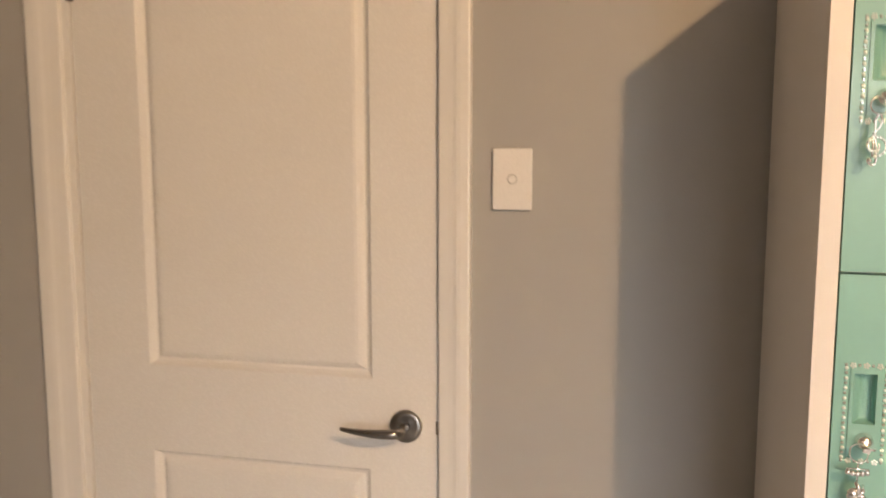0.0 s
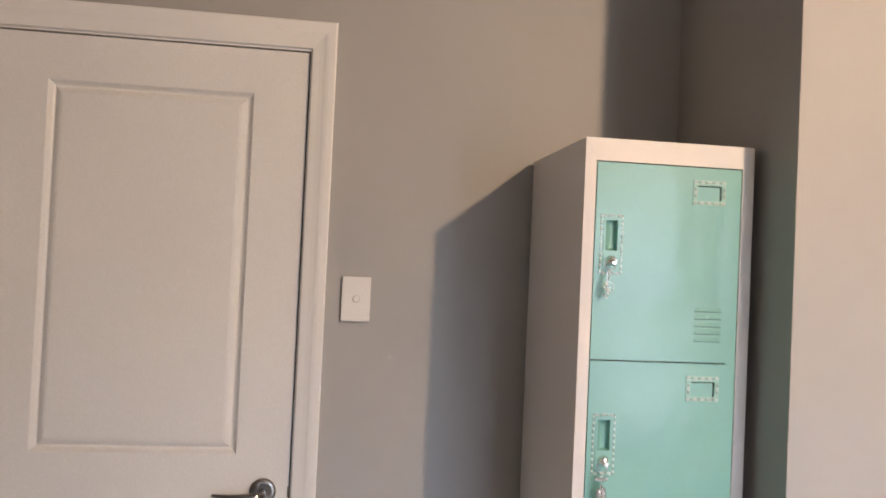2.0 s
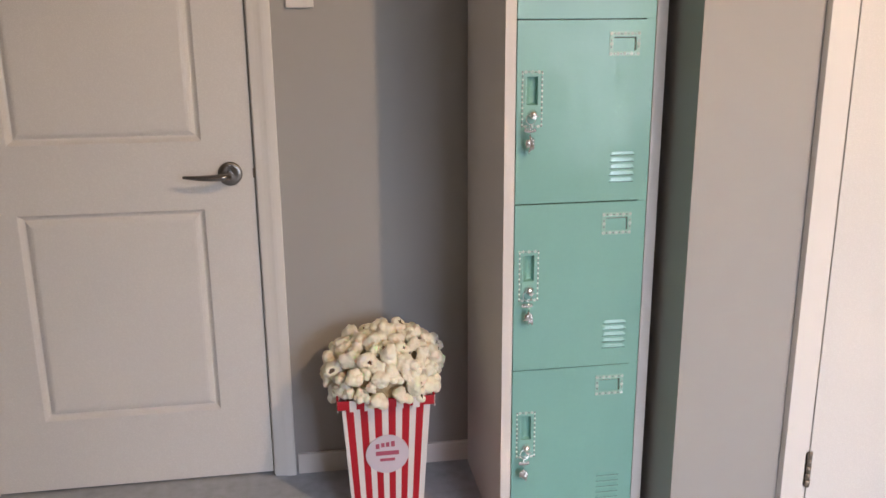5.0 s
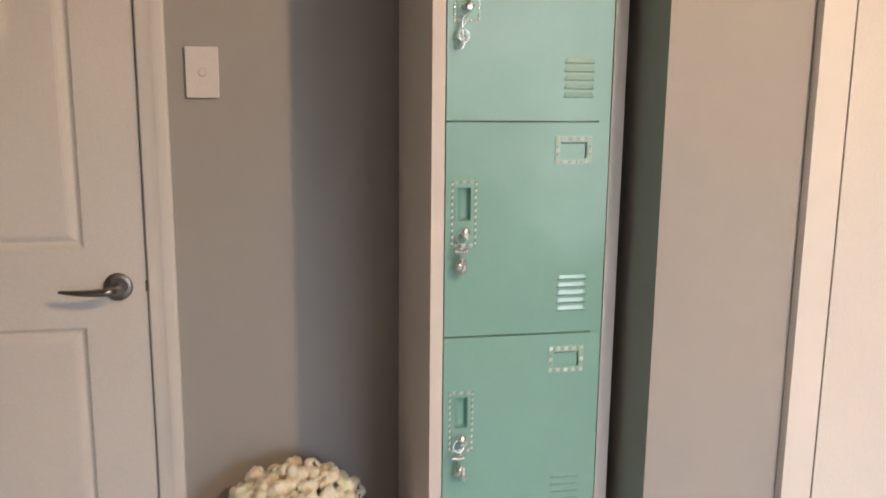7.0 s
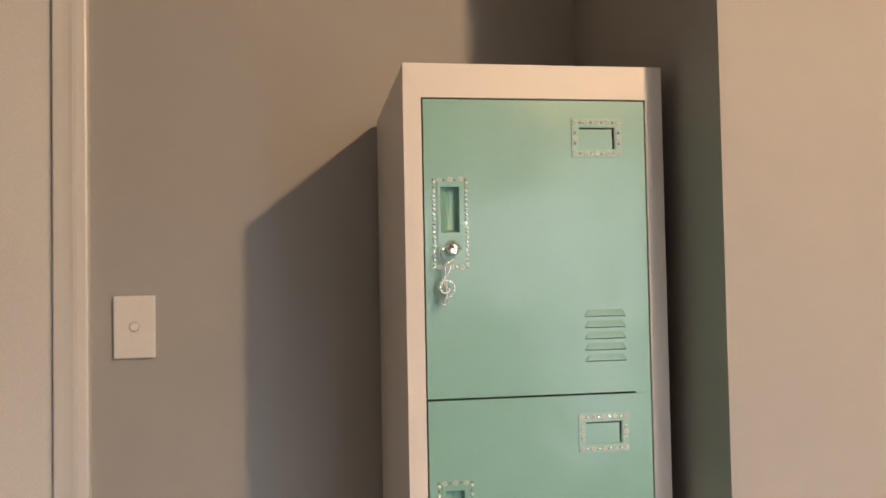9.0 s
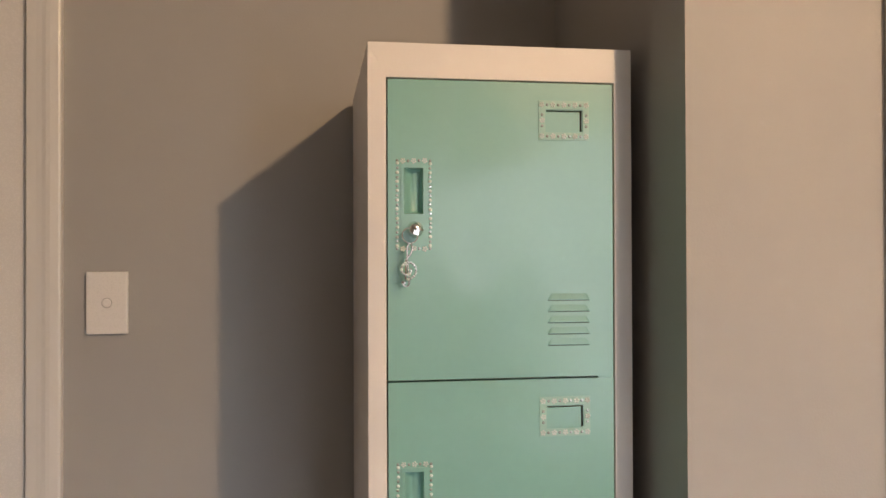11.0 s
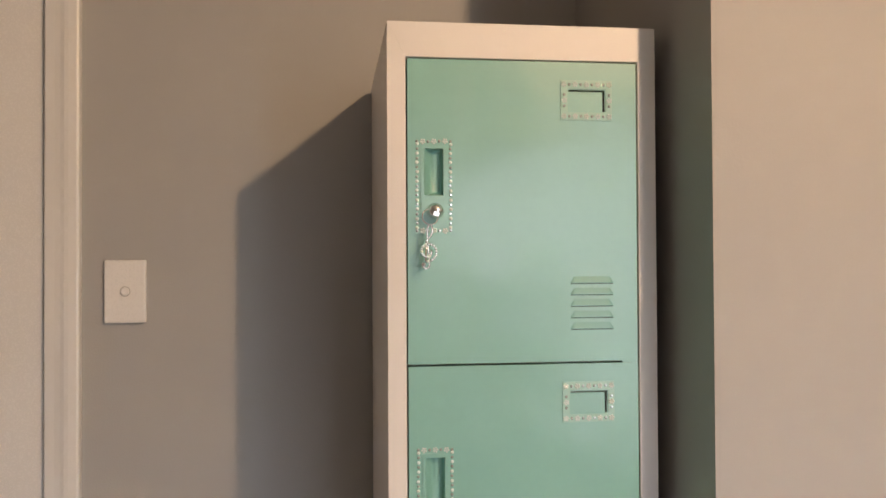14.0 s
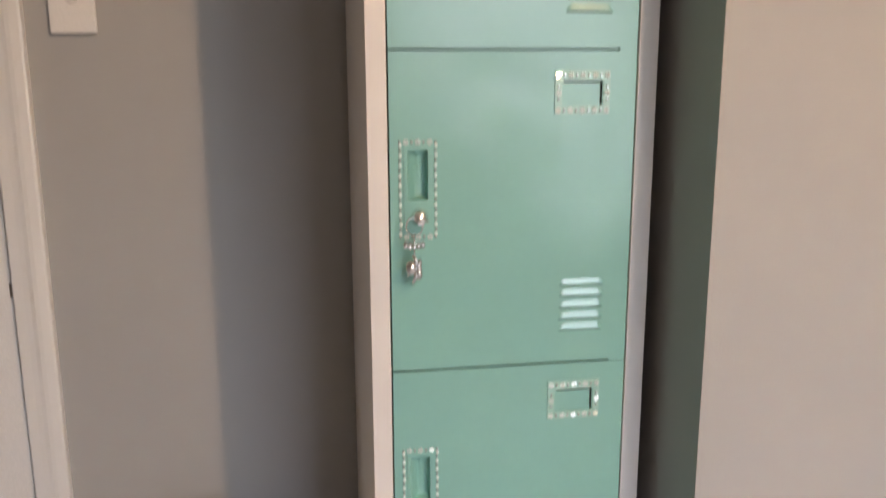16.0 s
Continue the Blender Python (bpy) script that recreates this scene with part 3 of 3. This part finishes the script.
# ---- keys with their rings and charms ----
def key_ring(number):
    ztop = DTOP - PITCH * number
    words = ("chrome key and ring with a sparkling treble clef charm", "chrome key in the lock with a beaded silver charm")
    ob = thing("key_ring", words[min(number, 1)], "key", (DX0 + 0.0375, LY - 0.0125, ztop - 0.2085), "keys in the locker doors")
    # flat bow standing out of the lock
    bm = bmesh.new()
    tube(bm, [(0, 0, -0.0014), (0, 0, 0.0014)], 0.0105, 28)
    box(bm, -0.0045, 0.0045, -0.0025, 0.0025, -0.0085, -0.0010, 0.001)
    for v in bm.verts:
        v.co.y -= 0.0085
    box(bm, -0.0035, 0.0035, -0.004, 0.003, -0.0011, 0.0011)
    bmesh.ops.rotate(bm, verts=bm.verts, cent=(0, 0, 0), matrix=Matrix.Rotation(radians(12), 3, "Y"))
    part("key", bm, LOCKSTEEL, ob, smooth=False)
    # split ring hanging from it
    bm = bmesh.new()
    cx, cz, r = -0.0095, -0.0088, 0.0105
    loop = [(cx + r * math.cos(a), -0.0085 + 0.004 * math.sin(a), cz + r * math.sin(a)) for a in [math.tau * k / 30 for k in range(62)]]
    tube(bm, [(p[0], p[1] - 0.0009 * (k > 30), p[2]) for k, p in enumerate(loop)], 0.0009, 8)
    part("split_ring", bm, CHROME, ob, smooth=True)
    base = cz - r
    if number == 0:
        bm = bmesh.new()
        clef = []
        for k in range(44):                                   # spiral belly, then the tall loop and the stem
            u = k / 43
            a = 0.4 - u * math.tau * 1.35
            q = 0.0040 + 0.0090 * u ** 0.8
            clef.append((q * math.cos(a), -0.002 * u, -0.030 + q * math.sin(a)))
        for u, w in ((-0.002, -0.016), (0.004, -0.009), (0.0068, -0.002), (0.0050, 0.005), (0.0015, 0.006), (-0.0010, 0.0), (-0.0005, -0.016), (0.0010, -0.032),
                     (0.0022, -0.046), (0.0010, -0.0515), (-0.0030, -0.0530), (-0.0065, -0.0505), (-0.0055, -0.0475)):
            clef.append((u, 0.0, w))
        lift = (cx - 0.003, -0.0075, base - 0.006)
        pts = [(p[0] + lift[0], p[1] + lift[1], p[2] + lift[2]) for p in clef]
        tube(bm, pts, 0.0014, 8)
        ball(bm, pts[-1], 0.0034, 2)
        charm = part("charm", bm, CHROME, ob, "treble clef charm set with small stones", True)
        for p in pts[8:46:2]:
            s = new("charm_stone", pearl_mesh if rng.random() < 0.5 else gem_mesh)
            s.parent, s.matrix_basis = charm, pose(p[0], p[1] - 0.0010, p[2], 0, rng.uniform(0, 90), 0) @ Matrix.Scale(0.85, 4)
        return
    shift = (0, 0, 0.012, -0.002)[number] * 0.4
    bm = bmesh.new()
    tube(bm, [(cx - 0.013, -0.008, base - 0.0100), (cx + 0.013, -0.008, base - 0.0100)], 0.0011, 8)
    bar = part("charm_bar", bm, CHROME, ob, "thin silver bar with a row of knobs", True)
    for k in range(5):
        part("knob", ball(bmesh.new(), (cx - 0.011 + 0.0055 * k, -0.008, base - 0.0145 - 0.0018 * math.cos((k - 2) * 0.8)), 0.0034, 2, (1, 0.8, 1.25)), CHROME, bar, smooth=True)
    spin = (0, 0.0, 0.9, 1.7)[number]
    z0 = base - 0.019
    part("link", tube(bmesh.new(), [(cx + shift, -0.008, base + 0.001), (cx + shift, -0.008, z0 - 0.012)], 0.0010, 8), CHROME, ob, smooth=True)
    charm = part("charm", ball(bmesh.new(), (cx + shift - 0.004, -0.009, z0 - 0.024), 0.0080, 3, (0.95, 0.7, 1.25)), CHROME, ob, "small knobbly silver charm", True)
    part("charm_bead", ball(bmesh.new(), (cx + shift + 0.005, -0.009, z0 - 0.033), 0.0068, 2, (0.9, 0.7, 1.2)), CHROME, charm, smooth=True)
    for k in range(7):
        a = spin + k * math.tau / 7
        tip = (cx + shift + (0.0095 + 0.003 * (k % 2)) * math.cos(a), -0.008 + 0.004 * math.sin(a * 2), z0 - 0.027 + (0.015 + 0.003 * (k % 3)) * math.sin(a))
        mid = ((cx + shift + tip[0]) / 2 + 0.003, -0.011, (z0 - 0.027 + tip[2]) / 2 + 0.003)
        part("charm_prong", tube(bmesh.new(), [(cx + shift, -0.008, z0 - 0.027), mid, tip], [0.0036, 0.0034, 0.0024], 8), CHROME, charm, smooth=True)


for number in range(4):
    key_ring(number)

# ---- the popcorn bucket ----
PX, PY = -0.046, 1.238
popcorn = thing("popcorn_bucket", "red and white striped carton heaped with oversized artificial popcorn", "decoration", (PX, PY, 0))
HT, WT, WB = 0.368, 0.236, 0.190
bm = bmesh.new()
cuts = [0.0, 0.045]
for k in range(6):
    cuts += [cuts[-1] + 0.088, cuts[-1] + 0.088 + 0.0764]
cuts = [c / cuts[-1] for c in cuts]
cuts[-1] = 1.0
bounds = [0.0] + [x for x in cuts[1:]]
for turn in range(4):
    m = Matrix.Rotation(turn * math.pi / 2, 3, "Z")
    for k, (a, b) in enumerate(zip(bounds, bounds[1:])):
        q = [(-WB / 2 + WB * a, -WB / 2, 0), (-WB / 2 + WB * b, -WB / 2, 0), (-WT / 2 + WT * b, -WT / 2, HT), (-WT / 2 + WT * a, -WT / 2, HT)]
        quad(bm, *[m @ Vector(p) for p in q], mat=k % 2)
quad(bm, *[(x * WB / 2, y * WB / 2, 0.001) for x, y in ((-1, -1), (1, -1), (1, 1), (-1, 1))])
bmesh.ops.remove_doubles(bm, verts=bm.verts, dist=1e-5)
part("carton", bm, [PAPER, RED], popcorn, "red and white striped card carton")
CW = 0.258
edges = [0, 0.012, 0.125, 0.195, 0.275, 0.350, 0.445, 0.518, 0.600, 0.670, 0.768, 0.838, 1.0]
for turn in range(4):
    m = Matrix.Rotation(turn * math.pi / 2, 4, "Z")
    for k, (a, b) in enumerate(zip(edges, edges[1:])):
        low = 0.343 if k % 2 == 0 else 0.349
        bm = boxes((-CW / 2 + CW * a, -CW / 2 + CW * b, -CW / 2, -CW / 2 + 0.004, low, 0.374), bevel=0.0008)
        part("collar_tab", bm, PAPER if k % 2 == 0 else RED, popcorn, m=m)
bm = turned(bmesh.new(), [(0.0, -0.0022), (0.0575, -0.0022), (0.0580, 0.0)], (0, 0, 0), 48)
badge = part("badge", bm, LILAC, popcorn, "round pale printed badge", m=pose(0.0, -0.1103, 0.205, 3.6, 0, 0))
bm2 = bmesh.new()
for x, z, w, h in ((-0.026, 0.026, 0.010, 0.014), (-0.012, 0.029, 0.009, 0.012), (0.001, 0.030, 0.009, 0.013), (0.015, 0.031, 0.010, 0.016),
                   (-0.018, 0.004, 0.062, 0.012), (-0.014, -0.016, 0.040, 0.008)):
    box(bm2, x - w / 2 if w < 0.02 else -w / 2, x + w / 2 if w < 0.02 else w / 2, -0.0034, -0.0018, z - h / 2, z + h / 2)
part("badge_print", bm2, INK, badge, "red print bars")


def kernel_mesh(seed):
    """One burst kernel: lobes grown from a core, with brown hull dimples."""
    r = random.Random(seed)
    lobes = [(Vector((0, 0, 0)), 0.58)]
    for k in range(r.randint(5, 7)):
        d = Vector((r.gauss(0, 1), r.gauss(0, 1), r.gauss(0, 1))).normalized()
        q = r.uniform(0.32, 0.50)
        lobes.append((d * r.uniform(0.48, 0.66), q))
    dents = [Vector((r.gauss(0, 1), -abs(r.gauss(0, 1)) - 0.4, r.gauss(0, 1))).normalized() for k in range(seed % 2)]
    bm = bmesh.new()
    bmesh.ops.create_icosphere(bm, subdivisions=4, radius=1.0)
    for v in bm.verts:
        d = v.co.normalized()
        best = 0.3
        for c, q in lobes:
            along = c.dot(d)
            inside = q * q - c.length_squared + along * along
            if inside > 0 and along + math.sqrt(inside) > 0:
                best = max(best, along + math.sqrt(inside))
        best *= 1 + 0.10 * noise.noise(d * 4 + Vector((seed, 0, 0))) + 0.05 * noise.noise(d * 11) + 0.025 * noise.noise(d * 24)
        for e in dents:
            best -= 0.30 * math.exp(-((1 - d.dot(e)) / 0.030) ** 1.5)
        v.co = d * best
    for f in bm.faces:
        d = f.calc_center_median().normalized()
        f.material_index = 1 if any(1 - d.dot(e) < 0.025 for e in dents) else 0
    return mesh_from(bm, "popcorn_piece", [CORN, HULL], True)


kernels = [kernel_mesh(s) for s in range(12)]
rk = random.Random(23)
CZ, RX, RZ = 0.404, 0.158, 0.108
spots = []
for attempt in range(6000):
    a, u = rk.uniform(0, math.tau), rk.uniform(-0.30, 1.0)
    size = rk.choice((0.024, 0.029, 0.034, 0.038) if attempt < 1500 else (0.021, 0.025)) * rk.uniform(0.93, 1.07)
    level = math.sqrt(1 - u * u) ** 0.75                      # a heap with full shoulders
    at = Vector((RX * level * math.cos(a) * 0.93 + 0.022 * max(u, 0), RX * level * math.sin(a) * 0.93, CZ + RZ * u * 0.93))
    if all((at - other).length > (0.68 if attempt < 1500 else 0.62) * (size + room) for other, room in spots):
        spots.append((at, size))
for count, (at, size) in enumerate(spots):
    ob = new("popcorn_piece", kernels[count % 12])
    ob.parent = popcorn
    ob.matrix_basis = pose(*at, rk.uniform(-50, 50), rk.uniform(0, 360), rk.uniform(-50, 50)) @ Matrix.Diagonal((size * 1.08, size * rk.uniform(0.9, 1.1), size * rk.uniform(0.95, 1.15), 1))
# filler ball, coloured darker so the creases between kernels look shaded
bm = ball(bmesh.new(), (0, 0, 0), 1.0, 3)
part("popcorn_core", bm, CREVICE, popcorn, m=Matrix.Translation((0, 0, CZ - 0.02)) @ Matrix.Diagonal((0.118, 0.118, 0.105, 1)))
